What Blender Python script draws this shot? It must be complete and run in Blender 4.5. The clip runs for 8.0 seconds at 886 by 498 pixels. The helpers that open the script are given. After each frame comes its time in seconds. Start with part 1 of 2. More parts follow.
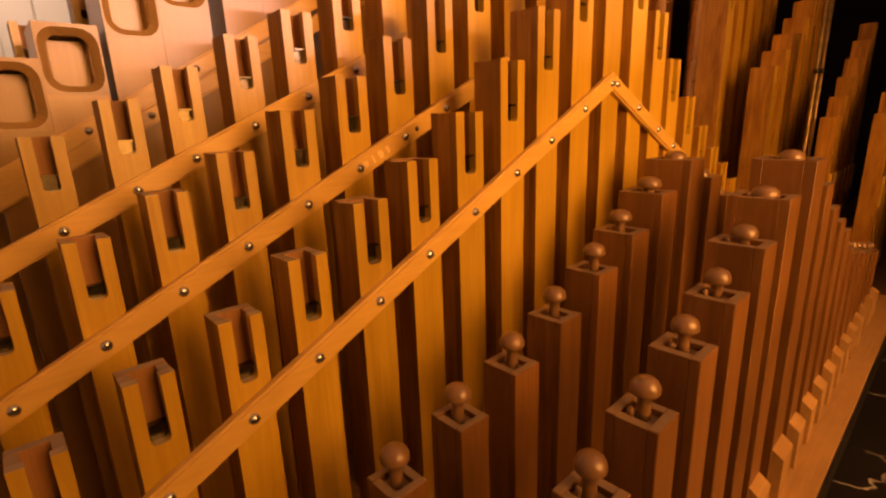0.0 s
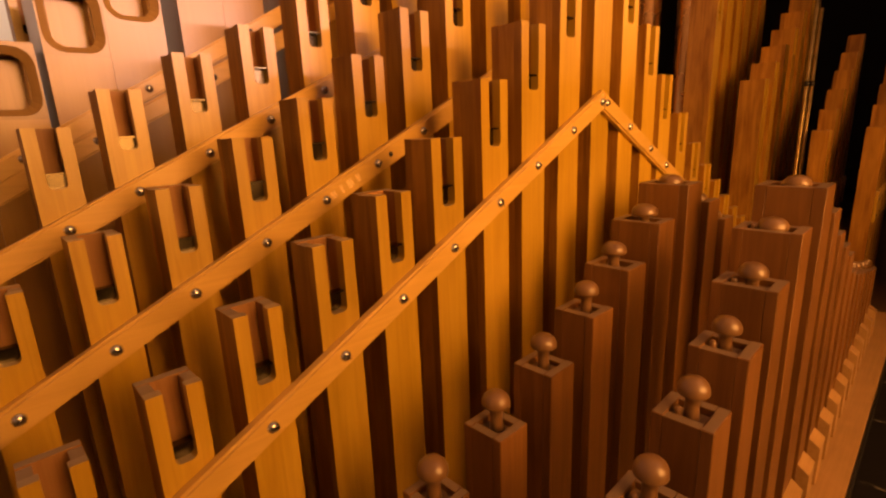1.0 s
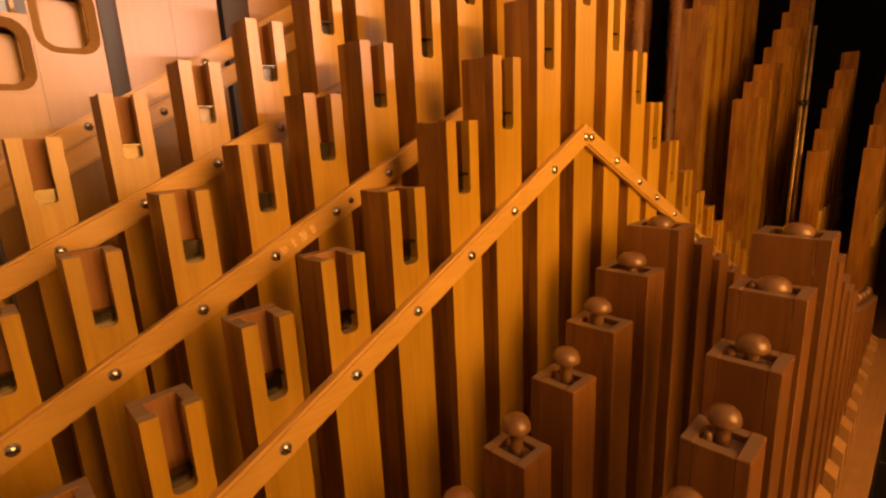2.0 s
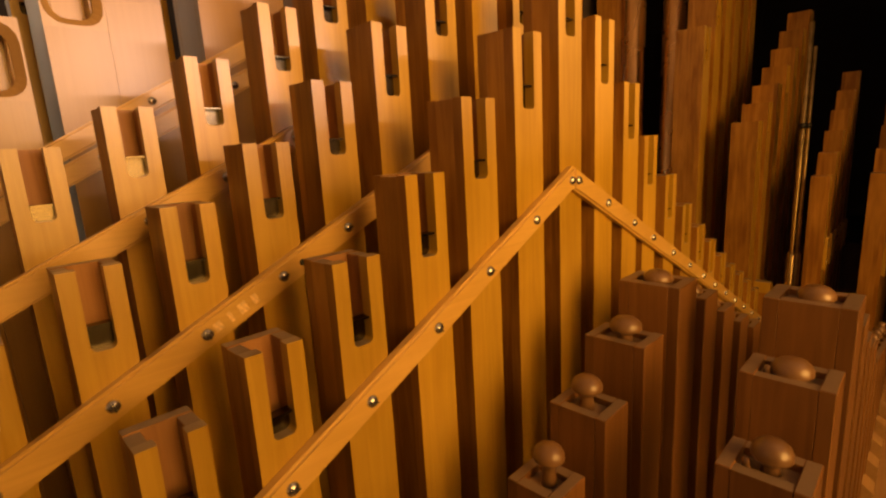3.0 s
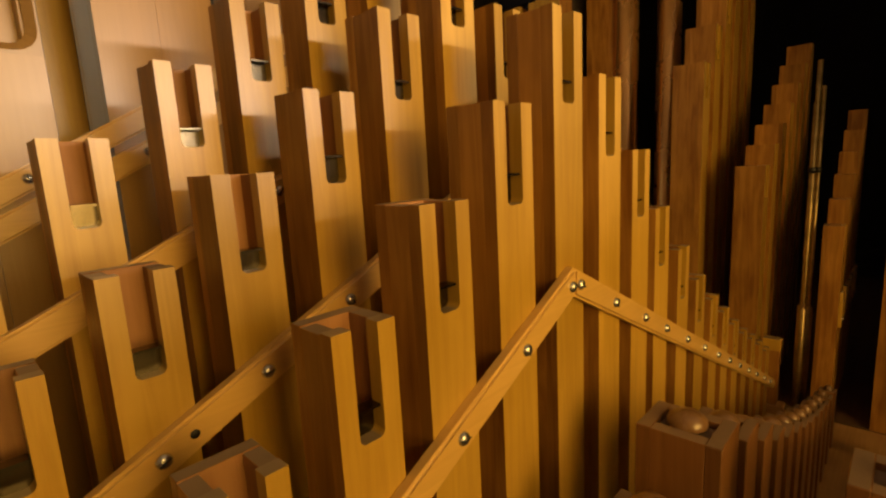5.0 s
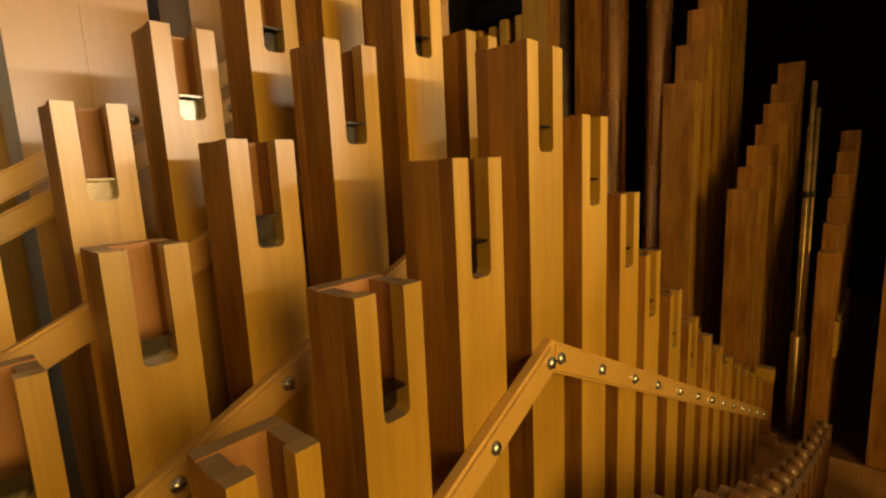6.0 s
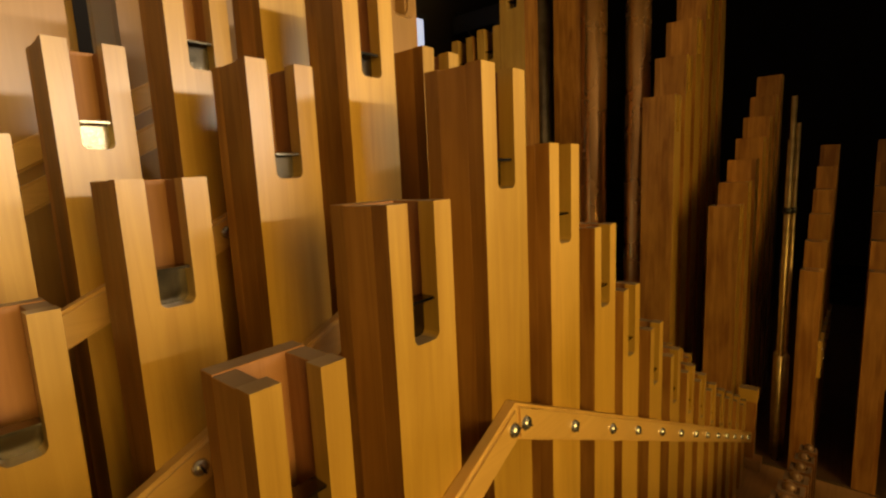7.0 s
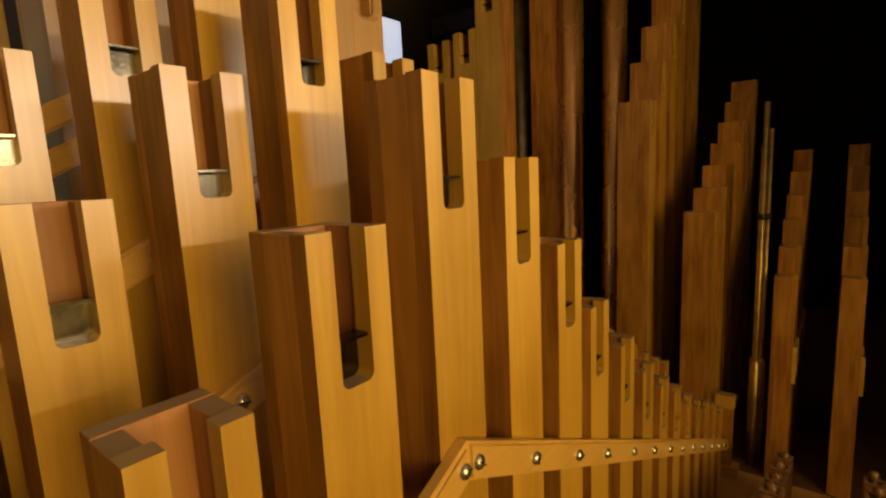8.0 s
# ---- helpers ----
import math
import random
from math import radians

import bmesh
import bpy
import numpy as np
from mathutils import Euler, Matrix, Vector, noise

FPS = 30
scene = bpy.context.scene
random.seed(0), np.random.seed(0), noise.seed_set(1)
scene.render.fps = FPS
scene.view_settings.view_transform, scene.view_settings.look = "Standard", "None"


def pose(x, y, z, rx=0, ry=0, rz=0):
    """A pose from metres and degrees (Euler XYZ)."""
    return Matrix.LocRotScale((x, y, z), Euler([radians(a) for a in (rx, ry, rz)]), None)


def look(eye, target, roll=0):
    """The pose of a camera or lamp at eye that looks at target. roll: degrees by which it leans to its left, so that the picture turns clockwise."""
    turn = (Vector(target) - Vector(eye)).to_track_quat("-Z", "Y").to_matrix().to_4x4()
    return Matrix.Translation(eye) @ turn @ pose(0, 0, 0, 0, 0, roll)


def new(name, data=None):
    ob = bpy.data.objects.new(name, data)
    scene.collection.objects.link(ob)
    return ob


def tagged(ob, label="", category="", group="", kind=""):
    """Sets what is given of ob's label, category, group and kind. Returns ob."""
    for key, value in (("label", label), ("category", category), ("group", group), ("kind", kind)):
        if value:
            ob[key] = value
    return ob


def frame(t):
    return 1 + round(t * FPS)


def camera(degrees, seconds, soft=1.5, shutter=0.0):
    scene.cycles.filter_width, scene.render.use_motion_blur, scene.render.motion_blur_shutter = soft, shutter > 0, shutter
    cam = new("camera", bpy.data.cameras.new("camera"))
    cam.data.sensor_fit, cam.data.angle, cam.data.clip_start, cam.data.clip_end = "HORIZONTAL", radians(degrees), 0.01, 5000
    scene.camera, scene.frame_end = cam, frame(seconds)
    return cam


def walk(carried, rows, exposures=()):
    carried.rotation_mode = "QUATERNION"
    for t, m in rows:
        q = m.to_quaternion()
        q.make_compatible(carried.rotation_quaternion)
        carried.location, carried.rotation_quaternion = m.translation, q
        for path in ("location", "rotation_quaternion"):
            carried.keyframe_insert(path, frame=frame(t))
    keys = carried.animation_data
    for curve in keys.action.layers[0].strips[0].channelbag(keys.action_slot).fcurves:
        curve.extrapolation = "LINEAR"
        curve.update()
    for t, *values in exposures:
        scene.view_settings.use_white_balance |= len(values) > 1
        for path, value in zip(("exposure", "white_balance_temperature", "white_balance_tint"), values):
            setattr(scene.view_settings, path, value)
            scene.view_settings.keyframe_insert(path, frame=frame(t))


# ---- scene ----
cam = camera(84.4, 8.0, soft=2.3)
PATH = [
    (0, (0.436, -0.797, 0.621), (-0.985, 0.513, 0.107), -2.1),
    (0.5, (0.417, -0.767, 0.63), (-0.993, 0.558, 0.124), -2.2),
    (1, (0.396, -0.736, 0.64), (-1.001, 0.61, 0.158), -2.4),
    (1.5, (0.383, -0.7, 0.66), (-1.01, 0.655, 0.187), -2.5),
    (3, (0.337, -0.57, 0.715), (-1.06, 0.805, 0.32), -3.2),
    (3.5, (0.317, -0.533, 0.736), (-1.086, 0.839, 0.352), -3.4),
    (4, (0.291, -0.498, 0.753), (-1.109, 0.885, 0.395), -3.5),
    (4.5, (0.265, -0.467, 0.771), (-1.121, 0.935, 0.429), -3.4),
    (6, (0.213, -0.357, 0.835), (-1.13, 1.09, 0.516), -2.6),
    (6.5, (0.203, -0.324, 0.849), (-1.123, 1.142, 0.543), -2.7),
    (7, (0.195, -0.293, 0.857), (-1.104, 1.198, 0.562), -2.6),
    (7.5, (0.195, -0.268, 0.868), (-1.084, 1.238, 0.558), -2.4),
    (8, (0.196, -0.25, 0.867), (-1.055, 1.283, 0.577), -2.7),
]
EXPOSURES = [(0, 0.52, 9600, 74), (1.5, 0.38, 9600, 74), (3.5, 0.0, 8100, 36), (4.5, -0.12, 7450, 23), (6.5, -0.27, 6900, 14), (8, -0.27, 6800, 12)]
walk(cam, [(t, look(eye, target, roll)) for t, eye, target, roll in PATH], EXPOSURES)

# ---------------- light ----------------
world = bpy.data.worlds.new("chamber_dark")
world.use_nodes = True
world.node_tree.nodes["Background"].inputs[0].default_value = (1.0, 0.8, 0.6, 1)
world.node_tree.nodes["Background"].inputs[1].default_value = 0.01
scene.world = world


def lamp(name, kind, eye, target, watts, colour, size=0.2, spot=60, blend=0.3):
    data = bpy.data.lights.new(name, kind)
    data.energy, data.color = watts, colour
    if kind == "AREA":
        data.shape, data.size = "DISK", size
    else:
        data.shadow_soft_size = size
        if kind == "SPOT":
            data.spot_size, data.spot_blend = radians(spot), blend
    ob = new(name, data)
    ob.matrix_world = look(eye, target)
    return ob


work = lamp("work_lamp", "AREA", (1.50, -0.24, 1.06), (-0.25, 0.50, 1.00), 14.8, (1.0, 0.635, 0.16), 1.2)
work.data.spread = radians(118)
strip = lamp("strip_lamp", "AREA", (2.9, 0.9, 1.27), (-0.4, 0.9, 0.95), 90, (1.0, 0.88, 0.74))
strip.data.shape, strip.data.size, strip.data.size_y = "RECTANGLE", 2.1, 0.14
# unseen spot, added only to brighten a patch of the white panelling
lamp("panelling_fill", "SPOT", (-1.05, -0.80, 2.3), (-1.60, -0.68, 0.97), 58, (0.52, 1.0, 0.90), 0.06, 26, 0.5)


# ---------------- materials ----------------
def nodes_of(name):
    mat = bpy.data.materials.new(name)
    mat.use_nodes = True
    nt = mat.node_tree
    return mat, nt, nt.nodes["Principled BSDF"]


def link(nt, a, b):
    nt.links.new(a, b)


def wood(name, light, dark, rough=0.38, grain=1.0, vary=0.25, axis="z", dust=0.0, coat=0.0, figure=105, slow=0.035):
    """Varnished straight-grained wood: growth lines along one axis, fine pores, blotches, a tint for each object."""
    mat, nt, bsdf = nodes_of(name)
    n = nt.nodes
    coord = n.new("ShaderNodeTexCoord")
    info = n.new("ShaderNodeObjectInfo")
    shift = n.new("ShaderNodeVectorMath")
    shift.operation = "SCALE"
    shift.inputs[0].default_value = (7.3, 4.1, 9.7)
    link(nt, info.outputs["Random"], shift.inputs["Scale"])
    add = n.new("ShaderNodeVectorMath")
    link(nt, coord.outputs["Object"], add.inputs[0])
    link(nt, shift.outputs[0], add.inputs[1])

    def noise_at(scale, size, detail, rough_n=0.55, dist=0.0):
        mp = n.new("ShaderNodeMapping")
        mp.inputs["Scale"].default_value = scale
        link(nt, add.outputs[0], mp.inputs["Vector"])
        tx = n.new("ShaderNodeTexNoise")
        tx.inputs["Scale"].default_value = size
        tx.inputs["Detail"].default_value = detail
        tx.inputs["Roughness"].default_value = rough_n
        tx.inputs["Distortion"].default_value = dist
        link(nt, mp.outputs[0], tx.inputs["Vector"])
        return tx.outputs["Fac"]

    long = {"z": (1, 1, slow), "y": (1, slow, 1), "x": (slow, 1, 1)}[axis]
    rings = noise_at(long, figure, 4, 0.62, 1.1)
    pores = noise_at(tuple(0.4 * a if a < 1 else 1 for a in long), 900, 2)
    blotch = noise_at((1, 1, 0.5), 14, 3)
    ramp = n.new("ShaderNodeValToRGB")
    ramp.color_ramp.elements[0].position, ramp.color_ramp.elements[1].position = 0.32, 0.68
    ramp.color_ramp.elements[0].color = (*dark, 1)
    ramp.color_ramp.elements[1].color = (*light, 1)
    mix = n.new("ShaderNodeMix")
    mix.data_type = "FLOAT"
    mix.inputs[0].default_value = 0.5
    link(nt, rings, mix.inputs[2])
    link(nt, blotch, mix.inputs[3])
    spread = n.new("ShaderNodeMath")
    spread.operation = "MULTIPLY_ADD"
    spread.inputs[1].default_value, spread.inputs[2].default_value = grain, 0.5 - 0.5 * grain
    link(nt, mix.outputs[0], spread.inputs[0])
    link(nt, spread.outputs[0], ramp.inputs[0])
    hsv = n.new("ShaderNodeHueSaturation")
    val = n.new("ShaderNodeMapRange")
    val.inputs[3].default_value, val.inputs[4].default_value = 1 - vary, 1 + vary * 0.6
    link(nt, info.outputs["Random"], val.inputs[0])
    link(nt, val.outputs[0], hsv.inputs["Value"])
    hue = n.new("ShaderNodeMapRange")
    hue.inputs[3].default_value, hue.inputs[4].default_value = 0.506, 0.494
    link(nt, blotch, hue.inputs[0])
    link(nt, hue.outputs[0], hsv.inputs["Hue"])
    link(nt, ramp.outputs[0], hsv.inputs["Color"])
    colour = hsv.outputs[0]
    if dust:
        # grey dust that has settled on faces that look up
        geo = n.new("ShaderNodeNewGeometry")
        sep = n.new("ShaderNodeSeparateXYZ")
        link(nt, geo.outputs["Normal"], sep.inputs[0])
        up = n.new("ShaderNodeMapRange")
        up.inputs[1].default_value, up.inputs[2].default_value = 0.75, 0.98
        up.inputs[4].default_value = dust
        link(nt, sep.outputs["Z"], up.inputs[0])
        dm = n.new("ShaderNodeMix")
        dm.data_type = "RGBA"
        dm.inputs[7].default_value = (0.24, 0.195, 0.155, 1)
        link(nt, up.outputs[0], dm.inputs[0])
        link(nt, colour, dm.inputs[6])
        colour = dm.outputs[2]
    link(nt, colour, bsdf.inputs["Base Color"])
    rr = n.new("ShaderNodeMapRange")
    rr.inputs[3].default_value, rr.inputs[4].default_value = rough - 0.07, rough + 0.14
    link(nt, blotch, rr.inputs[0])
    link(nt, rr.outputs[0], bsdf.inputs["Roughness"])
    bump = n.new("ShaderNodeBump")
    bump.inputs["Strength"].default_value, bump.inputs["Distance"].default_value = 0.12, 0.0006
    link(nt, pores, bump.inputs["Height"])
    link(nt, bump.outputs[0], bsdf.inputs["Normal"])
    bsdf.inputs["Specular IOR Level"].default_value = 0.4
    bsdf.inputs["Coat Weight"].default_value, bsdf.inputs["Coat Roughness"].default_value = coat, 0.30
    return mat


def plain(name, colour, rough=0.5, metal=0.0, scale=40, amount=0.3, bumpy=0.1):
    """A surface with uneven tone and gloss at two scales."""
    mat, nt, bsdf = nodes_of(name)
    n = nt.nodes
    coord = n.new("ShaderNodeTexCoord")
    big = n.new("ShaderNodeTexNoise")
    big.inputs["Scale"].default_value, big.inputs["Detail"].default_value = scale, 6
    link(nt, coord.outputs["Object"], big.inputs["Vector"])
    ramp = n.new("ShaderNodeValToRGB")
    ramp.color_ramp.elements[0].position, ramp.color_ramp.elements[1].position = 0.3, 0.7
    ramp.color_ramp.elements[0].color = (*[c * (1 - amount) for c in colour], 1)
    ramp.color_ramp.elements[1].color = (*[min(1, c * (1 + amount)) for c in colour], 1)
    link(nt, big.outputs["Fac"], ramp.inputs[0])
    link(nt, ramp.outputs[0], bsdf.inputs["Base Color"])
    rr = n.new("ShaderNodeMapRange")
    rr.inputs[3].default_value, rr.inputs[4].default_value = max(0.05, rough - 0.12), min(1, rough + 0.12)
    link(nt, big.outputs["Fac"], rr.inputs[0])
    link(nt, rr.outputs[0], bsdf.inputs["Roughness"])
    bsdf.inputs["Metallic"].default_value = metal
    fine = n.new("ShaderNodeTexNoise")
    fine.inputs["Scale"].default_value = scale * 12
    link(nt, coord.outputs["Object"], fine.inputs["Vector"])
    bump = n.new("ShaderNodeBump")
    bump.inputs["Strength"].default_value, bump.inputs["Distance"].default_value = bumpy, 0.001
    link(nt, fine.outputs["Fac"], bump.inputs["Height"])
    link(nt, bump.outputs[0], bsdf.inputs["Normal"])
    return mat


def marble(name):
    mat, nt, bsdf = nodes_of(name)
    n = nt.nodes
    coord = n.new("ShaderNodeTexCoord")
    warp = n.new("ShaderNodeTexNoise")
    warp.inputs["Scale"].default_value, warp.inputs["Detail"].default_value = 5, 5
    link(nt, coord.outputs["Object"], warp.inputs["Vector"])
    mixv = n.new("ShaderNodeVectorMath")
    mixv.operation = "MULTIPLY_ADD"
    mixv.inputs[1].default_value = (0.22, 0.22, 0.22)
    link(nt, warp.outputs["Color"], mixv.inputs[0])
    link(nt, coord.outputs["Object"], mixv.inputs[2])
    vor = n.new("ShaderNodeTexVoronoi")
    vor.feature = "DISTANCE_TO_EDGE"
    vor.inputs["Scale"].default_value = 5.5
    link(nt, mixv.outputs[0], vor.inputs["Vector"])
    ramp = n.new("ShaderNodeValToRGB")
    ramp.color_ramp.elements[0].position, ramp.color_ramp.elements[1].position = 0.0, 0.013
    ramp.color_ramp.elements[0].color = (0.62, 0.57, 0.52, 1)
    ramp.color_ramp.elements[1].color = (0.016, 0.014, 0.013, 1)
    link(nt, vor.outputs["Distance"], ramp.inputs[0])
    patchy = n.new("ShaderNodeTexNoise")
    patchy.inputs["Scale"].default_value = 3.1
    link(nt, coord.outputs["Object"], patchy.inputs["Vector"])
    gate = n.new("ShaderNodeMapRange")
    gate.inputs[1].default_value, gate.inputs[2].default_value = 0.40, 0.50
    link(nt, patchy.outputs["Fac"], gate.inputs[0])
    veins = n.new("ShaderNodeMix")
    veins.data_type = "RGBA"
    veins.inputs[6].default_value = (0.014, 0.013, 0.012, 1)
    link(nt, gate.outputs[0], veins.inputs[0])
    link(nt, ramp.outputs[0], veins.inputs[7])
    link(nt, veins.outputs[2], bsdf.inputs["Base Color"])
    bsdf.inputs["Roughness"].default_value = 0.28
    return mat


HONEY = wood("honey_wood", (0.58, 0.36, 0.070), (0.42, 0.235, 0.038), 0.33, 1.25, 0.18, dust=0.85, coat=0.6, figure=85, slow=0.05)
# streakier, redder side wood; its darker tone also holds shade of the sides
HONEY_SIDE_SHADED = wood("honey_side_shaded_wood", (0.47, 0.23, 0.053), (0.25, 0.100, 0.021), 0.38, 1.7, 0.25, dust=0.85, figure=55, slow=0.075)
INNER = wood("bare_inner_wood", (0.42, 0.21, 0.085), (0.27, 0.125, 0.05), 0.6, 1.2, 0.2)
PINK = wood("pale_pear_wood", (0.40, 0.228, 0.068), (0.31, 0.168, 0.046), 0.34, 0.9, 0.14, dust=0.2, coat=0.5)
REDDISH = wood("reddish_wood", (0.265, 0.121, 0.042), (0.145, 0.059, 0.019), 0.40, 1.35, 0.2, dust=0.6, coat=0.3, figure=70, slow=0.06)
RAIL = wood("rail_wood", (0.76, 0.49, 0.165), (0.62, 0.37, 0.11), 0.33, 1.1, 0.1, axis="y", dust=0.2, coat=0.5)
KNOB = wood("turned_knob_wood", (0.25, 0.138, 0.068), (0.175, 0.09, 0.042), 0.27, 1.0, 0.15, coat=0.7)
BOARD = wood("chest_board_wood", (0.52, 0.31, 0.14), (0.38, 0.21, 0.09), 0.42, 1.2, 0.1, axis="y")
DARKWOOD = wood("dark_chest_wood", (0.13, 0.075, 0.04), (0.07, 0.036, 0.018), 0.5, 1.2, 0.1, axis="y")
TIN = plain("tuner_tin", (0.125, 0.105, 0.068), 0.22, 1.0, 30, 0.25)
STEEL = plain("screw_steel", (0.55, 0.56, 0.58), 0.24, 0.9, 120, 0.2)
LEATHER = plain("stopper_leather", (0.25, 0.16, 0.10), 0.8, 0.0, 60, 0.3, 0.4)
COPPER = plain("copper_pipe", (0.86, 0.50, 0.20), 0.27, 0.85, 8, 0.07, 0.03)
BLACK = plain("black_paint_and_shade", (0.012, 0.011, 0.010), 0.5, 0.0, 10, 0.4)
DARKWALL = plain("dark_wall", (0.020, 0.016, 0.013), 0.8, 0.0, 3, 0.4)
# pale so that unseen walls and ceiling throw fill light on the pipes
CREAM = plain("cream_bounce", (0.68, 0.54, 0.35), 0.8, 0.0, 4, 0.08)
WHITE = plain("white_painted_boards", (0.72, 0.72, 0.66), 0.55, 0.0, 5, 0.06)
MARBLE = marble("black_marble")
MARK = plain("faded_mark", (0.83, 0.60, 0.30), 0.6, 0.0, 300, 0.2)
BRASS = plain("brass", (0.55, 0.42, 0.20), 0.42, 1.0, 40, 0.25)
DULL = plain("dull_spotted_metal", (0.30, 0.25, 0.17), 0.38, 1.0, 18, 0.35)
GLOW, glow_tree, glow_bsdf = nodes_of("window_daylight")
glow_bsdf.inputs["Emission Color"].default_value = (0.62, 0.75, 1.0, 1)
glow_bsdf.inputs["Emission Strength"].default_value = 0.9


# ---------------- building helpers ----------------
def mesh_of(bm, name, mat):
    bmesh.ops.recalc_face_normals(bm, faces=bm.faces)
    me = bpy.data.meshes.new(name)
    bm.to_mesh(me)
    bm.free()
    me.materials.append(mat)
    return me


def part(name, bm, mat, parent=None, label="", at=(0, 0, 0)):
    ob = new(name, mesh_of(bm, name, mat))
    ob.location = at
    if parent:
        ob.parent = parent
    if label:
        tagged(ob, label)
    return ob


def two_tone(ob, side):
    """The edges of a board that lie in a pipe's side take the side's wood, darkened by painted shade."""
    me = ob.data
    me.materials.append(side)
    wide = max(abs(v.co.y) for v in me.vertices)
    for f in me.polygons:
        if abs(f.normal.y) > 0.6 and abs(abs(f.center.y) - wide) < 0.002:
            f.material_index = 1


def empty(name, x, y, z):
    ob = new(name)
    ob.empty_display_size = 0.02
    ob.location = (x, y, z)
    return ob


def soften(bm, off, seg=1):
    if off:
        edges = [e for e in bm.edges if len(e.link_faces) == 2 and e.calc_face_angle(0) > 0.6]
        bmesh.ops.bevel(bm, geom=edges, offset=off, segments=seg, affect="EDGES", clamp_overlap=True)
    return bm


def box(x0, x1, y0, y1, z0, z1, off=0.0008, seg=1):
    bm = bmesh.new()
    bmesh.ops.create_cube(bm, size=1)
    for v in bm.verts:
        v.co = ((x0 + x1) / 2 + v.co.x * (x1 - x0), (y0 + y1) / 2 + v.co.y * (y1 - y0), (z0 + z1) / 2 + v.co.z * (z1 - z0))
    return soften(bm, off, seg)


def slab(points, x0, x1, off=0.0008):
    """An outline in (y, z), given thickness along x."""
    bm = bmesh.new()
    a = [bm.verts.new((x0, y, z)) for y, z in points]
    b = [bm.verts.new((x1, y, z)) for y, z in points]
    k = len(points)
    bm.faces.new(a)
    bm.faces.new(b[::-1])
    for i in range(k):
        bm.faces.new((a[i], b[i], b[(i + 1) % k], a[(i + 1) % k]))
    return soften(bm, off)


def lathe(profile, steps=20, tilt=None):
    """Turned shape from (radius, z) pairs."""
    bm = bmesh.new()
    rings = []
    for r, z in profile:
        if r < 1e-6:
            rings.append([bm.verts.new((0, 0, z))])
        else:
            rings.append([bm.verts.new((r * math.cos(a), r * math.sin(a), z)) for a in (2 * math.pi * i / steps for i in range(steps))])
    for p, q in zip(rings, rings[1:]):
        for i in range(steps):
            j = (i + 1) % steps
            if len(p) == 1 and len(q) > 1:
                bm.faces.new((p[0], q[i], q[j]))
            elif len(q) == 1 and len(p) > 1:
                bm.faces.new((p[i], p[j], q[0]))
            elif len(p) > 1:
                bm.faces.new((p[i], p[j], q[j], q[i]))
    for f in bm.faces:
        f.smooth = True
    if tilt is not None:
        bm.transform(tilt)
    return bm


def arc(cy, cz, r, a0, a1, k=4):
    return [(cy + r * math.cos(radians(a0 + (a1 - a0) * i / k)), cz + r * math.sin(radians(a0 + (a1 - a0) * i / k))) for i in range(k + 1)]


BASE = 0.036
rnd = random.Random(4)


def bare_inside(ob, towards):
    """The face of a board that looks into the pipe is bare wood."""
    ob.data.materials.append(INNER)
    for f in ob.data.polygons:
        if f.normal.dot(Vector(towards)) > 0.9:
            f.material_index = len(ob.data.materials) - 1


def open_pipe(x, yc, top, w, d, slot=0.078, lip=0.73, group="", label="", fold=True):
    """Square open wooden pipe whose front (+x) board has a tuning slot with a rolled metal slide in it. x is the front face."""
    p = empty("organ_pipe", x - d / 2, yc, BASE)
    h, t, s = top - BASE, 0.0115 * w / 0.048, 0.0198 * w / 0.048
    fx, bx, hw = d / 2, -d / 2, w / 2
    zb, r = h - slot, 0.005
    outline = [(-hw, 0), (hw, 0), (hw, h), (s / 2, h)]
    outline += arc(s / 2 - r, zb + r, r, 0, -90) + arc(-s / 2 + r, zb + r, r, -90, -180)
    outline += [(-s / 2, h), (-hw, h)]
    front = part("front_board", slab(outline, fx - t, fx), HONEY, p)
    two_tone(front, HONEY_SIDE_SHADED)
    bare_inside(part("back_board", box(bx, bx + t, -hw, hw, 0, h, 0.0004), HONEY_SIDE_SHADED, p), (1, 0, 0))
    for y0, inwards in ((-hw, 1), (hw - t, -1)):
        bare_inside(part("side_board", box(bx + t, fx - t, y0, y0 + t, 0, h - rnd.uniform(0, 0.0012), 0.0003), HONEY_SIDE_SHADED, p), (0, inwards, 0))
    # the slide: a strip behind the slot, its end rolled outwards
    zt = zb + slot * (1 - lip) * rnd.uniform(0.8, 1.15)
    bm = box(fx - t - 0.0012, fx - t + 0.0002, -s / 2 - 0.002, s / 2 + 0.002, zb - 0.006, zt, 0)
    roll = box(fx - t - 0.001, fx - 0.002, -s / 2 + 0.001, s / 2 - 0.001, zt - 0.0012, zt + 0.0006, 0)
    me = bpy.data.meshes.new("roll")
    roll.to_mesh(me)
    roll.free()
    bm.from_mesh(me)
    bpy.data.meshes.remove(me)
    part("tuning_slide", bm, TIN, p, "dull tin tuning slide")
    part("inner_block", box(bx + t, fx - t, -hw + t, hw - t, 0, zb - 0.12, 0), INNER, p)
    return tagged(p, label or "honey-varnished square wooden pipe with a slotted top", "organ pipe", group)


def knob_mesh(r, stem, high=0.0158):
    """Turned mushroom knob: a waisted stem under a dome of radius r."""
    s = min(0.46 * r, 0.0072)
    prof = [(0.0, 0.0), (s * 1.12, 0.0), (s * 0.95, stem * 0.45), (s * 1.05, stem), (0.90 * r, stem + 0.03 * high), (0.99 * r, stem + 0.12 * high), (1.0 * r, stem + 0.22 * high), (0.985 * r, stem + 0.42 * high),
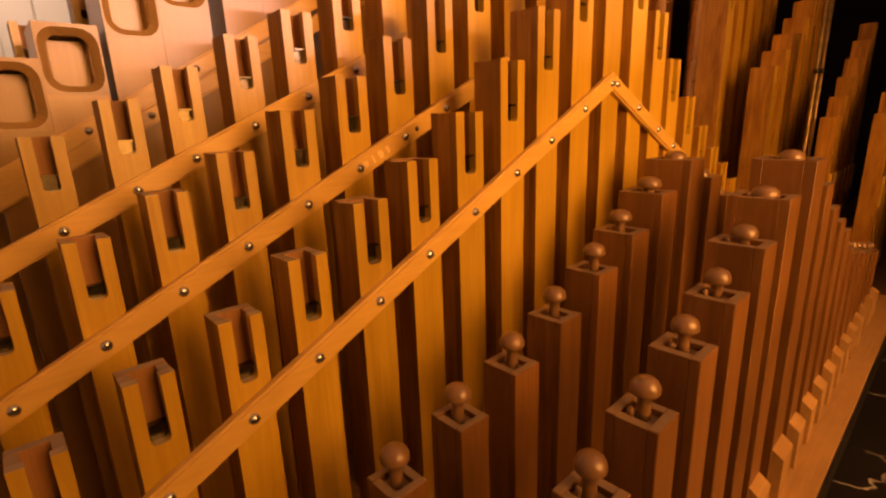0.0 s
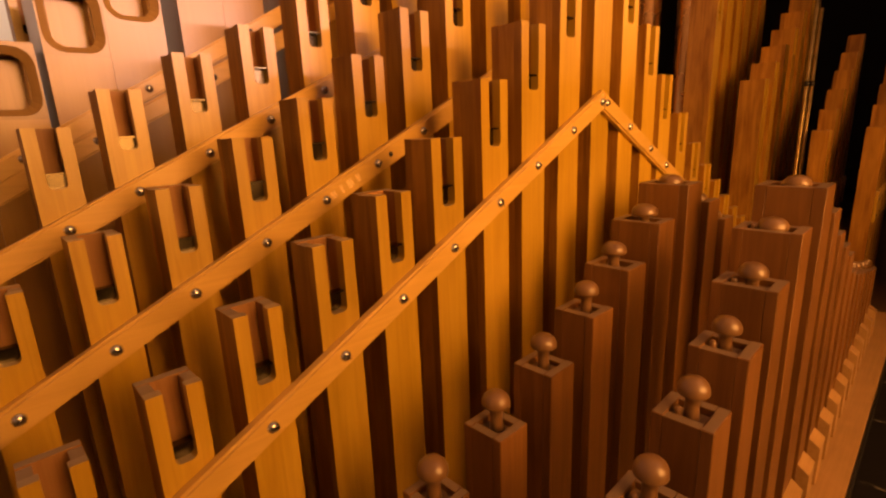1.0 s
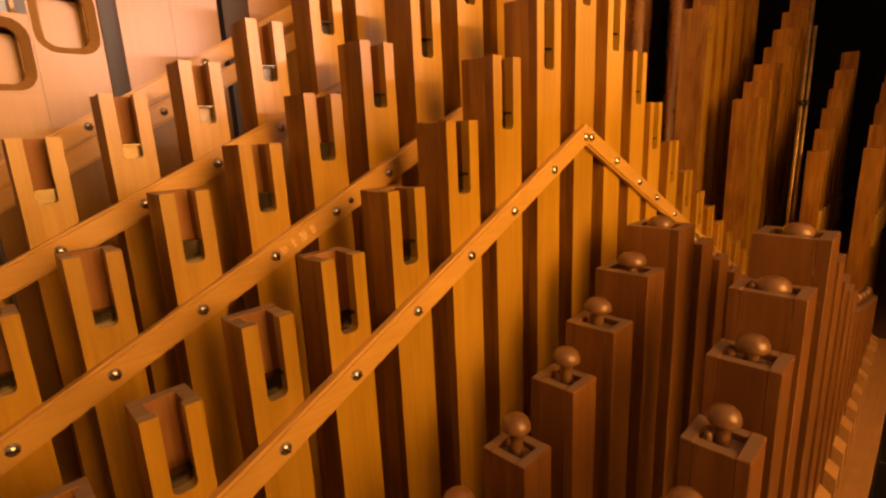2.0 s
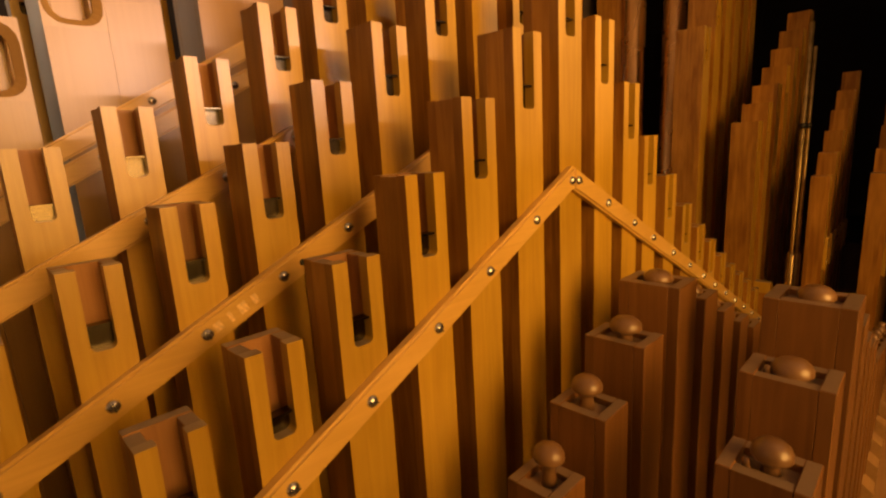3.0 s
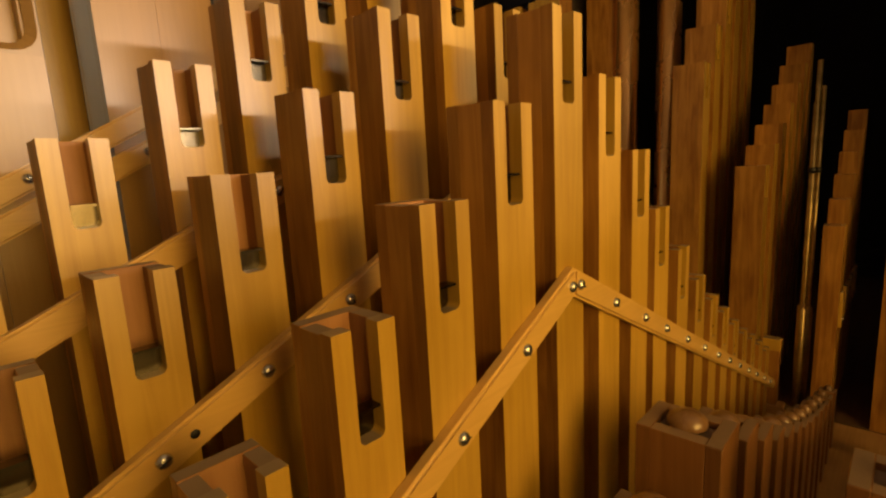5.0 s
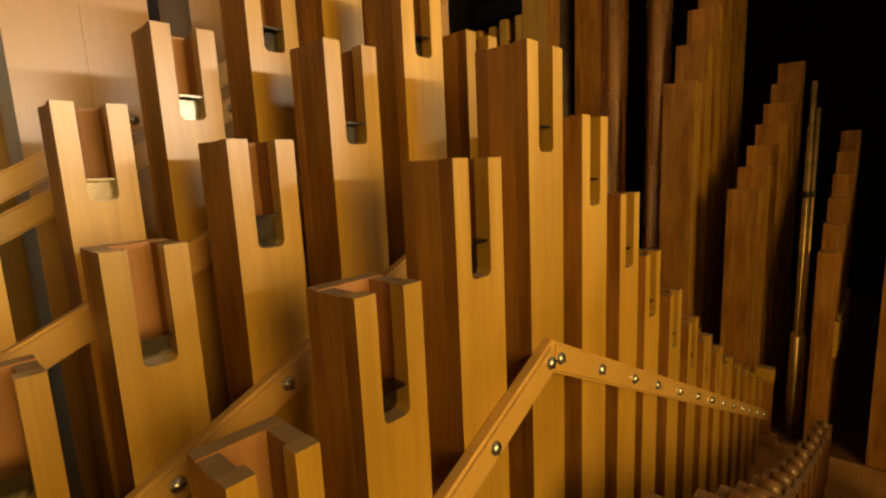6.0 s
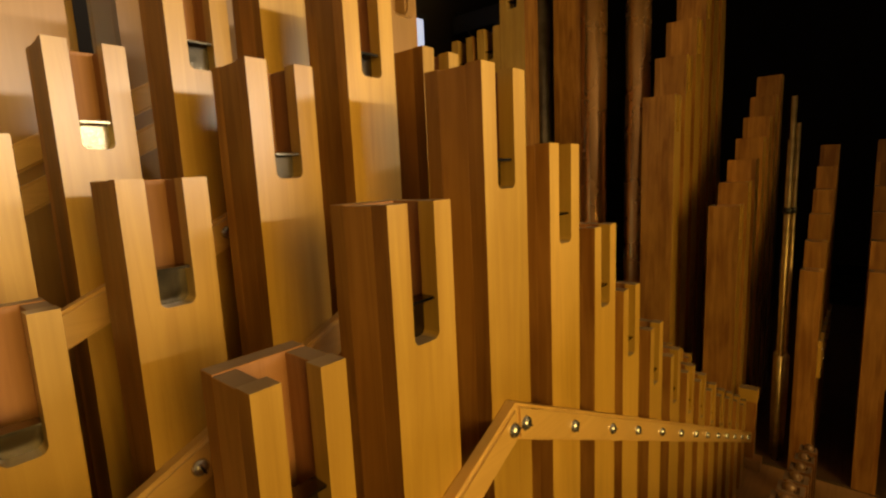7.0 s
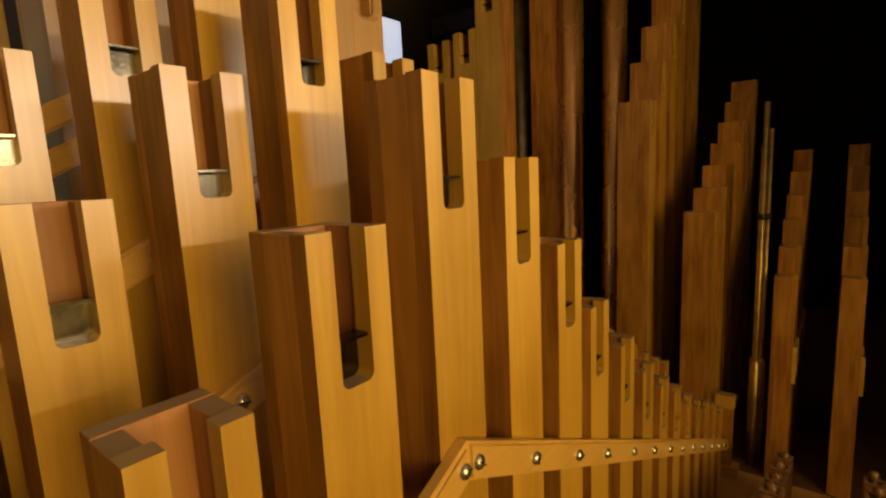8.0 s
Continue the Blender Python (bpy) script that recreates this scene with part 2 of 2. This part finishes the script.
            (0.87 * r, stem + 0.66 * high), (0.64 * r, stem + 0.86 * high), (0.33 * r, stem + 0.97 * high), (0.0, stem + high)]
    return lathe(prof, 24)


def stopped_pipe(x, yc, top, w, d, knob_z, knob_r, peg=False, cap=None, group="", label=""):
    """Square stopped pipe: rim, sunk stopper, turned knob; x is the middle of the pipe."""
    p = empty("stopped_pipe", x, yc, BASE)
    h, t = top - BASE, 0.0098 * w / 0.042
    fx, hw = d / 2, w / 2
    part("front_board", box(fx - t, fx, -hw, hw, 0, h), REDDISH, p)
    part("back_board", box(-fx, -fx + t, -hw, hw, 0, h), REDDISH, p)
    for y0 in (-hw, hw - t):
        part("side_board", box(-fx + t, fx - t, y0, y0 + t, 0, h - rnd.uniform(0, 0.001), 0.0003), REDDISH, p)
    sunk = h - 0.0065
    stem = max(0.0025, knob_z - 0.0079 - BASE - sunk)
    part("stopper", box(-fx + t, fx - t, -hw + t, hw - t, sunk - 0.03, sunk, 0), LEATHER, p, "dusty leathered stopper")
    part("knob", knob_mesh(knob_r, stem), KNOB, p, "turned mushroom-shaped wooden knob", (rnd.uniform(-.002, .002), rnd.uniform(-.002, .002), sunk))
    if peg:
        part("peg", lathe([(0, 0), (0.003, 0), (0.0031, 0.007), (0.0022, 0.0095), (0, 0.0102)], 10), KNOB, p, "", (-fx + t + 0.006, -hw + t + 0.006, sunk))
    if cap:
        zc = cap - BASE
        bm = slab([(-hw + 0.002, 0), (hw - 0.002, 0), (hw - 0.002, zc), (-hw + 0.002, zc)], fx, fx + 0.016, 0)
        for v in bm.verts:
            if v.co.z > zc - 0.001 and v.co.x > fx + 0.001:
                v.co.z -= 0.012
        part("cap", soften(bm, 0.0006), BOARD, p, "paler wooden cap over the mouth")
    return tagged(p, label or "reddish-brown stopped wooden pipe with a turned knob", "organ pipe", group)


def screw(parent, x, y, z, r=0.0058):
    bm = lathe([(r, 0), (r * 0.96, r * 0.25), (r * 0.75, r * 0.55), (r * 0.4, r * 0.72), (0, r * 0.78)], 14)
    bm.transform(Matrix.Rotation(radians(90), 4, "Y"))
    s = part("screw", bm, STEEL, parent, "round-headed steel screw", (x, y, z))
    slot = box(r * 0.70, r * 0.80, -r * 0.8, r * 0.8, -r * 0.10, r * 0.10, 0)
    slot.transform(Matrix.Rotation(rnd.uniform(0, 3.1), 4, "X"))
    part("slot", slot, BLACK, s)
    return s


def rail(x, y0, z0, y1, z1, height, thick, screws, label, group, mitre=(0, 0)):
    """A sloping batten on the fronts of a row of pipes; x is the pipes' front face; screws are y places."""
    r = empty("rail", x, y0, z0)
    slope = (z1 - z0) / (y1 - y0)
    half = height / 2 * math.sqrt(1 + slope * slope)
    pts = [(mitre[0], -half), (y1 - y0 + mitre[1], z1 - z0 - half), (y1 - y0, z1 - z0 + half), (0, half)]
    bm = slab(pts, 0.0005, thick, 0)
    edges = [e for e in bm.edges if all(v.co.x > thick / 2 for v in e.verts)]
    bmesh.ops.bevel(bm, geom=edges, offset=0.0028, segments=3, affect="EDGES", clamp_overlap=True)
    part("batten", bm, RAIL, r)
    for y in screws:
        screw(r, thick, y - y0, (y - y0) * slope)
    return tagged(r, label, "rail", group)


# ---------------- setting ----------------
def setting(name, bm, mat, label, category):
    ob = part(name, bm, mat)
    return tagged(ob, label, category, kind="structure")


setting("floor", box(-1.8, 4.2, -3.2, 5.2, -0.14, -0.04, 0), MARBLE, "black marble floor with fine white veins", "floor")
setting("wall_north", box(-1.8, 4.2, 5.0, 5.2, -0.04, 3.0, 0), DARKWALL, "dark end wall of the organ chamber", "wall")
# south and east walls are out of view and serve as reflectors
setting("wall_south", box(-1.8, 4.2, -3.2, -3.0, -0.04, 3.0, 0), CREAM, "unseen chamber wall, cream to bounce light", "wall")
setting("wall_east", box(4.0, 4.2, -3.0, 5.0, -0.04, 3.0, 0), CREAM, "unseen chamber wall, cream to bounce light", "wall")
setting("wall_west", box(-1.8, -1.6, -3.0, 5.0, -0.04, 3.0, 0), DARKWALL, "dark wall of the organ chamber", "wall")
# added out of view: its top edge keeps strip light off the lower pipes
setting("wall_low_shade", box(1.90, 1.93, -2.2, 2.6, -0.04, 1.115, 0), DARKWALL, "unseen low wall that cuts off the strip lamp", "wall")
# added out of view to block lamp light from the far rows
setting("wall_far_shade", box(0.64, 0.67, 0.88, 4.9, -0.04, 2.9, 0), DARKWALL, "unseen dark panel that shades the far rows", "wall")
panelling = setting("wall_panelling", box(-1.598, -1.585, -2.6, -0.385, -0.03, 2.4, 0), WHITE, "white painted board panelling", "wall")
for k in range(23):
    part("plank", box(-1.585, -1.573, -2.58 + 0.095 * k, -2.489 + 0.095 * k, -0.03, 2.4, 0.002), WHITE, panelling)
win = setting("window_1", box(-1.598, -1.580, 1.42, 1.70, 1.41, 1.68, 0), BLACK, "small bright window with a black frame", "window")
part("pane", box(-1.579, -1.575, 1.45, 1.665, 1.44, 1.65, 0), GLOW, win, "pane bright with daylight")
# out of view; its cream colour adds fill light from above
setting("ceiling", box(-1.8, 4.2, -3.2, 5.2, 3.0, 3.1, 0), CREAM, "unseen chamber ceiling, cream to bounce light", "ceiling")

# wind chest on which the front rows stand
chest = empty("wind_chest", 0, 0, -0.04)
part("top_board", box(-0.70, 0.357, -1.05, 1.20, 0.055, 0.0755, 0.001), BOARD, chest, "oiled wooden chest board")
# shade on the board's front edge, laid on as a black strip
part("edge_shade", box(0.3575, 0.3615, -1.05, 1.20, 0.030, 0.0745, 0), BLACK, chest, "black strip for the shade on the board's edge")
# the dark recess under the overhang is put into the plinth's colour
part("plinth", box(-0.68, 0.33, -1.03, 1.13, 0, 0.0545, 0), BLACK, chest, "recessed plinth, black for the shade under the board")
tagged(chest, "wooden wind chest board carrying the rows of pipes", "wind chest")

# ---------------- row A ----------------
A_TOP = {-11: .352, -10: .385, -9: .420, -8: .449, -7: .492, -6: .5375, -5: .5755, -4: .6285, -3: .6945, -2: .7665, -1: .8425, 0: .932, 1: .880, 2: .800, 3: .7205, 4: .649, 5: .584,
         6: .529, 7: .484, 8: .434, 9: .390, 10: .350, 11: .308, 12: .262}


def width(i):
    """Pipes grow wider towards the tallest of the row, which is number 0."""
    return 0.0545 - (0.0019 if i < 0 else 0.0012) * max(0, abs(i) - 1)


def edge(i, first, known, low, high):
    """The far edge of pipe i; the pipes were set by hand, so the spacing is not quite even."""
    last = first + len(known) - 1
    if i < first:
        return known[0] + low * (i - first)
    return known[i - first] if i <= last else known[-1] + high * (i - last)


A_EDGE = (-.711, -.6295, -.555, -.4735, -.3955, -.3137, -.2275, -.1455, -.056, .036, .127, .2145, .2905, .3835, .4735, .5605, .6425, .729, .814, .9015)


def a_mid(i):
    return edge(i, -9, A_EDGE, 0.081, 0.089) - width(i) / 2


for i, top in A_TOP.items():
    w = width(i)
    open_pipe(-0.0035, a_mid(i), top, w, w - 0.003, 0.086 * (w / 0.0545), group="front row of slotted pipes")
rail(-0.0035, 0.0, 0.6715, -0.92, 0.6715 - 0.92 * 0.490, 0.0268, 0.011, [-0.007] + [a_mid(i) - 0.005 for i in range(-1, -11, -1)],
     "honey-coloured batten with round-headed screws across slotted pipes", "battens")
rail(-0.0035, 0.0, 0.6715, 1.12, 0.6715 - 1.12 * 0.472, 0.0268, 0.011, [0.0095] + [a_mid(i) - 0.008 for i in range(1, 13)],
     "honey-coloured batten with round-headed screws, falling away from the peak", "battens")

# ---------------- row B ----------------
B_TOP = {-10: .455, -9: .486, -8: .520, -7: .556, -6: .593, -5: .638, -4: .6795, -3: .732, -2: .795, -1: .8635, 0: .9445, 1: 1.028, 2: .981, 3: .905, 4: .83, 5: .76, 6: .697, 7: .64,
         8: .585, 9: .53, 10: .48, 11: .435, 12: .393, 13: .355}


B_EDGE = (-.718, -.640, -.563, -.481, -.3995, -.318, -.2345, -.148, -.0585, .030, .123)


def b_mid(i):
    return edge(i, -8, B_EDGE, 0.079, 0.0876) - width(i - 1) / 2


for i, top in B_TOP.items():
    w = width(i - 1)
    open_pipe(-0.1345, b_mid(i), top, w, w - 0.003, 0.084 * (w / 0.0545), group="second row of slotted pipes")
worn = rail(-0.1345, 0.014, 0.7655, -1.0, 0.7655 - 1.014 * 0.4643, 0.0268, 0.011, [b_mid(i) - 0.004 for i in range(0, -11, -1)],
            "worn honey-coloured batten with faded marks and screws", "battens")
for k, (wide, tall) in enumerate(((0.006, 0.010), (0.009, 0.011), (0.004, 0.011), (0.008, 0.009))):
    y = -0.379 - 0.0125 * k - 0.014
    bm = box(0, 0.0004, -wide / 2, wide / 2, -tall / 2, tall / 2, 0)
    bm.transform(Matrix.Rotation(math.atan(0.4643), 4, "X"))
    part("faded_mark", bm, MARK, worn, "pale worn mark", (0.0111, y, y * 0.4643))
hole = lathe([(0, 0.0003), (0.0034, 0.0003), (0.0036, 0)], 14)
hole.transform(Matrix.Rotation(radians(90), 4, "Y"))
part("screw_hole", hole, BLACK, worn, "empty dark screw hole", (0.0111, -0.324 - 0.014, -0.338 * 0.4643))
rail(-0.1345, 0.014, 0.7655, 1.04, 0.7655 - 1.026 * 0.4643, 0.0268, 0.011, [b_mid(i) for i in range(2, 13)],
     "honey-coloured batten with round-headed screws, falling away from the peak", "battens")

# ---------------- row C ----------------
C_TOP = {-8: .555, -7: .585, -6: .618, -5: .656, -4: .695, -3: .7375, -2: .776, -1: .8305, 0: .899, 1: .968, 2: 1.04, 3: 1.12, 4: 1.07, 5: .99, 6: .92, 7: .85, 8: .785, 9: .725, 10: .67, 11: .62, 12: .575}


C_EDGE = (-.645, -.573, -.490, -.4055, -.319, -.2255, -.148)


def c_mid(i):
    return edge(i, -5, C_EDGE, 0.0795, 0.0868) - width(i - 3) / 2


for i, top in C_TOP.items():
    w = width(i - 3)
    open_pipe(-0.2515, c_mid(i), top, w, w - 0.003, 0.082 * (w / 0.0545), group="third row of slotted pipes")
rail(-0.2515, 0.03, 0.8697, -0.95, 0.8697 - 0.98 * 0.4582, 0.0268, 0.011, [c_mid(i) for i in range(2, -9, -1)],
     "honey-coloured batten with screws across slotted pipes", "battens")
rail(-0.2515, 0.03, 0.8697, 0.98, 0.8697 - 0.95 * 0.4582, 0.0268, 0.011, [c_mid(i) for i in range(4, 12)],
     "honey-coloured batten with screws, falling away from the peak", "battens")


# ---------------- row of large pale pipes with round-cornered openings ----------------
def window_pipe(x, yc, top, w, d, group):
    p = empty("large_organ_pipe", x - d / 2, yc, BASE)
    h, t, hw, fx = top - BASE, 0.014, w / 2, d / 2
    a, z1, z0, r = w * 0.47, h - 0.005, h - 0.094, 0.022
    part("front_board", slab([(-hw, 0), (hw, 0), (hw, z0), (-hw, z0)], fx - t, fx, 0), PINK, p)
    # the part with the opening: an outer outline bridged to an inner one
    bm = bmesh.new()
    inner = arc(a - r, z1 - r, r, 0, 90) + arc(-a + r, z1 - r, r, 90, 180) + arc(-a + r, z0 + 0.004 + r, r, 180, 270) + arc(a - r, z0 + 0.004 + r, r, 270, 360)
    outer = []
    for y, z in inner:
        dy, dz = y, z - (z0 + z1) / 2
        s = min((hw / abs(dy)) if abs(dy) > 1e-6 else 9, ((h - z0) / 2 + 0.0) / abs(dz) if abs(dz) > 1e-6 else 9)
        outer.append((max(-hw, min(hw, dy * s)), max(z0, min(h, (z0 + h) / 2 + dz * s))))
    for n, corner in enumerate(((hw, h), (-hw, h), (-hw, z0), (hw, z0))):
        outer[5 * n + 2] = corner
    k = len(inner)
    soft = [(y * 0.72, (z0 + z1) / 2 + (z - (z0 + z1) / 2) * 0.79) for y, z in inner]
    loops = [[bm.verts.new((fx - t, y, z)) for y, z in outer], [bm.verts.new((fx, y, z)) for y, z in outer], [bm.verts.new((fx, y, z)) for y, z in inner],
             [bm.verts.new((fx - 0.009, y, z)) for y, z in soft], [bm.verts.new((fx - t, y, z)) for y, z in soft]]
    for l0, l1 in zip(loops, loops[1:] + loops[:1]):
        for i in range(k):
            j = (i + 1) % k
            bm.faces.new((l0[i], l0[j], l1[j], l1[i]))
    part("opening_board", bm, PINK, p, "pale board with a round-cornered opening")
    part("back_board", box(-fx, -fx + t, -hw, hw, 0, h), PINK, p)
    part("lip_board", box(fx - 0.046, fx - 0.038, -hw + t, hw - t, z0 - 0.02, h - t - 0.004, 0), PINK, p)
    for y0 in (-hw, hw - t):
        part("side_board", box(-fx + t, fx - t, y0, y0 + t, 0, h), PINK, p)
    part("top_board", box(-fx + t, fx - t, -hw + t, hw - t, h - t, h - 0.001, 0), PINK, p)
    return tagged(p, "pale varnished large wooden pipe with a round-cornered opening", "organ pipe", group)


def e_bottom(y):
    return 0.880 + 0.81 * (y + 0.418) if y < 0.109 else 1.313 - 0.73 * (y - 0.109)


E_PAIRS = ((-0.97, 0.0745), (-0.787, 0.0745), (-0.629, 0.0745), (-0.457, 0.0675), (-0.272, 0.0675), (-0.09, 0.0675), (0.08, 0.0675), (0.257, 0.0675))
E_MID = []
for first, w in E_PAIRS:
    for k in range(2):
        y = first + w * (k + 0.5)
        E_MID.append(y)
        window_pipe(-0.44, y, e_bottom(y) + (0.107 if k == 0 and y < 0.1 else 0.094), w - 0.0003, 0.10, "row of large pale pipes")
rail(-0.44, 0.0, 1.0028, -0.98, 1.0028 - 0.98 * 0.563, 0.025, 0.012, E_MID[11:0:-2], "honey-coloured batten with screws across large pale pipes", "battens")
rail(-0.44, 0.0, 0.9553, -0.98, 0.9553 - 0.98 * 0.53, 0.025, 0.010, E_MID[10:0:-2], "honey-coloured batten with screws across large pale pipes", "battens")

# smaller pipes behind the large pale ones
for k in range(9):
    y = -0.79 + 0.0855 * k
    open_pipe(-0.605, y, 0.722 + 0.79 * (y + 0.79), 0.036, 0.04, 0.055, group="row behind the pale pipes", label="slim pale wooden pipe behind the large pale pipes")

# ---------------- stopped rows K and L ----------------
K_TOP = {-8: .280, -7: .306, -6: .332, -5: .358, -4: .390, -3: .428, -2: .4635, -1: .507, 0: .547, 1: .511, 2: .470, 3: .429, 4: .393, 5: .360, 6: .329, 7: .300, 8: .273, 9: .248, 10: .225, 11: .204, 12: .185}


def k_wide(i):
    return 0.0575 if i == 0 else 0.052 - (0.0021 if i < 0 else 0.0019) * abs(i)


def k_mid(i):
    return (0.047 + 0.0853 * i if i >= 0 else -0.054 + 0.0842 * (i + 1)) - k_wide(i) / 2


def rise(i):
    """How far the middle of the knob stands above the rim: the largest stoppers sit deepest."""
    return (0.027, 0.0265, 0.025, 0.020, 0.013, 0.003)[max(0, min(5, 5 + i))] if i <= 0 else 0.004


def deeper(i):
    """The largest pipes are deeper from front to back than they are wide."""
    return (0.010, 0.012, 0.007)[abs(i)] if -3 < i < 1 else 0.0


def knob_size(i):
    return 0.0142 + (0.0045, 0.0040, 0.0020, 0.0006)[min(3, -i)] if i <= 0 else max(0.0105, 0.0165 - 0.0007 * i)


for i, top in K_TOP.items():
    w = k_wide(i)
    d = w + 0.005 + deeper(i)
    stopped_pipe(0.146 - d / 2, k_mid(i), top, w, d, top + rise(i), 0.94 * knob_size(i), group="inner row of stopped pipes")
L_TOP = {-8: .262, -7: .288, -6: .315, -5: .342, -4: .372, -3: .404, -2: .4345, -1: .474, 0: .516, 1: .552, 2: .508, 3: .461, 4: .425, 5: .392, 6: .340, 7: .315, 8: .295, 9: .276, 10: .258, 11: .241, 12: .225}


def l_wide(i):
    return 0.0595 if i == 1 else 0.051 - (0.002 if i < 1 else 0.0019) * abs(i - 1)


def l_mid(i):
    return (0.050 + 0.0853 * (i - 1) if i >= 1 else -0.072 + 0.0832 * i) - l_wide(i) / 2


for i, top in L_TOP.items():
    w = l_wide(i)
    d = w + 0.006 + deeper(i - 1)
    stopped_pipe(0.301 - d / 2, l_mid(i), top, w, d, top + (rise(min(i, 0)) - 0.001 if i < 1 else 0.003 if i < 4 else 0.014), 0.86 * knob_size(i - 1), peg=i < 1, cap=0.118, group="outer row of stopped pipes")

# ---------------- chest beyond ----------------
far = empty("wind_chest", 0, 1.8, -0.04)
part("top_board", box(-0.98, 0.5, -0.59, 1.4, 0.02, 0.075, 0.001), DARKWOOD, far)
# black here too, as painted shade below the board
part("plinth", box(-0.96, 0.48, -0.57, 1.38, 0, 0.0195, 0), BLACK, far, "recessed plinth, black for the shade under the board")
tagged(far, "further wooden wind chest in shadow", "wind chest")
for k in range(7):
    open_pipe(-0.0445, 1.152 + 0.105 * k, 0.749 + 0.054 * k + 0.002 * k * k, 0.05, 0.072, 0.09, group="far row of pipes", label="honey-brown wooden pipe in the shadowed far row")
for k in range(6):
    open_pipe(-0.211, 1.18 + 0.10 * k, 1.048 + 0.118 * k, 0.06, 0.086, 0.1, group="far row of tall pipes", label="tall brown wooden pipe in the shadowed far row")
for k in range(6):
    for x, d, top, row in ((0.126, 0.046, 0.583, "far narrow row"), (0.257, 0.046, 0.590, "far outer row")):
        q = open_pipe(x, 1.224 + 0.083 * k, top + 0.063 * k, 0.04, d, 0.08, group=row, label="narrow honey-brown pipe in the shadowed far row")
        ear = part("ear", slab([(-0.012, 0.27), (0.012, 0.27), (0.014, 0.285), (0.014, 0.35), (0.010, 0.366), (-0.010, 0.366), (-0.014, 0.35), (-0.014, 0.285)], d / 2 + 0.0003, d / 2 + 0.008, 0.0008), HONEY, q, "small wooden cap held by two screws")
        for z in (0.292, 0.343):
            screw(ear, d / 2 + 0.008, 0, z, 0.0034)


def metal_pipe(x, y, r, top, mat, label):
    p = empty("metal_pipe", x, y, BASE)
    h = top - BASE
    part("foot", lathe([(0.0, 0.0), (0.3 * r, 0.0), (r, 0.18)], 28), mat, p)
    part("tube", lathe([(r, 0.1801), (r, h), (r * 0.94, h), (r * 0.94, h - 0.2)], 36), mat, p)
    return tagged(p, label, "organ pipe", "far metal pipes")


metal_pipe(-0.570, 1.45, 0.045, 1.9, COPPER, "round copper-coloured metal organ pipe in shadow")
metal_pipe(-0.440, 1.52, 0.042, 1.9, COPPER, "round copper-coloured metal organ pipe in shadow")
metal_pipe(-0.790, 1.47, 0.045, 1.75, DULL, "dull grey metal organ pipe in shadow")
metal_pipe(-0.900, 1.47, 0.042, 1.8, DULL, "dull grey metal organ pipe in shadow")
open_pipe(-0.605, 1.47, 1.95, 0.09, 0.11, 0.12, group="far row of tall pipes", label="tall broad wooden pipe in shadow")
for k, (dx, dy, r, z1) in enumerate(((0, 0, 0.0065, 1.015), (0.010, 0.02, 0.005, 0.95), (-0.008, 0.03, 0.0045, 0.91), (0.004, 0.045, 0.004, 0.86))):
    q = empty("reed_pipe", 0.045 + dx, 1.24 + dy, BASE)
    part("boot", lathe([(0, 0), (0.006, 0), (0.010, 0.12), (0.010, 0.30), (0.006, 0.305), (0, 0.305)], 20), BRASS, q)
    part("resonator", lathe([(0.004, 0.30), (r, z1 - BASE), (r * 0.85, z1 - BASE), (0.003, 0.32)], 20), BRASS, q)
    part("band", lathe([(r * 0.9, 0.685), (r * 0.9 + 0.003, 0.685), (r * 0.9 + 0.003, 0.70), (r * 0.9, 0.70)], 20), BLACK, q, "black cloth band")
    tagged(q, "slender brass reed pipe catching the light", "organ pipe", "reed pipes")

post = empty("rail_post", 0.0, 1.165, BASE)
part("post", box(-0.03, 0.008, -0.012, 0.012, 0, 0.19, 0.001), HONEY_SIDE_SHADED, post)
part("cap", box(-0.033, 0.011, -0.015, 0.015, 0.1905, 0.225, 0.001), HONEY, post)
part("foot_block", box(-0.045, 0.025, -0.02, 0.02, -0.0, 0.03, 0.001), BOARD, post)
tagged(post, "short pale wooden post at the end of the batten", "post")

for x, top in ((-0.985, 1.355), (-0.865, 1.37), (-0.765, 1.52)):
    q = open_pipe(x + 0.05, 1.26, top, 0.098, 0.09, 0.11, group="far broad row", label="greyish-brown broad wooden pipe in deep shadow")
    q.rotation_euler[2] = radians(-90)


def cable(points, r, label):
    """A hanging cable through a few places."""
    data = bpy.data.curves.new("cable", "CURVE")
    data.dimensions, data.bevel_depth, data.bevel_resolution = "3D", r, 2
    line = data.splines.new("BEZIER")
    line.bezier_points.add(len(points) - 1)
    for bp, p in zip(line.bezier_points, points):
        bp.co = p
        bp.handle_left_type = bp.handle_right_type = "AUTO"
    data.materials.append(BLACK)
    return tagged(new("cable", data), label, "cable", "hanging cables")


cable([(-1.58, 1.95, 1.75), (-1.30, 1.80, 1.52), (-1.12, 1.72, 1.62), (-1.0, 1.7, 2.0)], 0.005, "thin black cable sagging in the dark")
cable([(-1.58, 2.05, 1.62), (-1.22, 1.85, 1.44), (-1.02, 1.8, 1.66), (-0.95, 1.8, 2.1)], 0.004, "thin black cable sagging in the dark")
cable([(0.10, 1.90, 0.40), (0.22, 1.80, 0.46), (0.36, 1.78, 0.62), (0.42, 1.9, 0.8)], 0.003, "thin black cable sagging in the dark")
beam = empty("ceiling_beam", -1.1, 1.95, 1.62)
part("beam", box(-0.48, 0.6, -0.04, 0.04, 0, 0.09, 0.002), DARKWALL, beam)
part("bracket", box(-0.02, 0.02, -0.03, 0.03, 0.09, 1.38, 0.001), BLACK, beam)
tagged(beam, "dark timber beam hung under the ceiling", "beam")
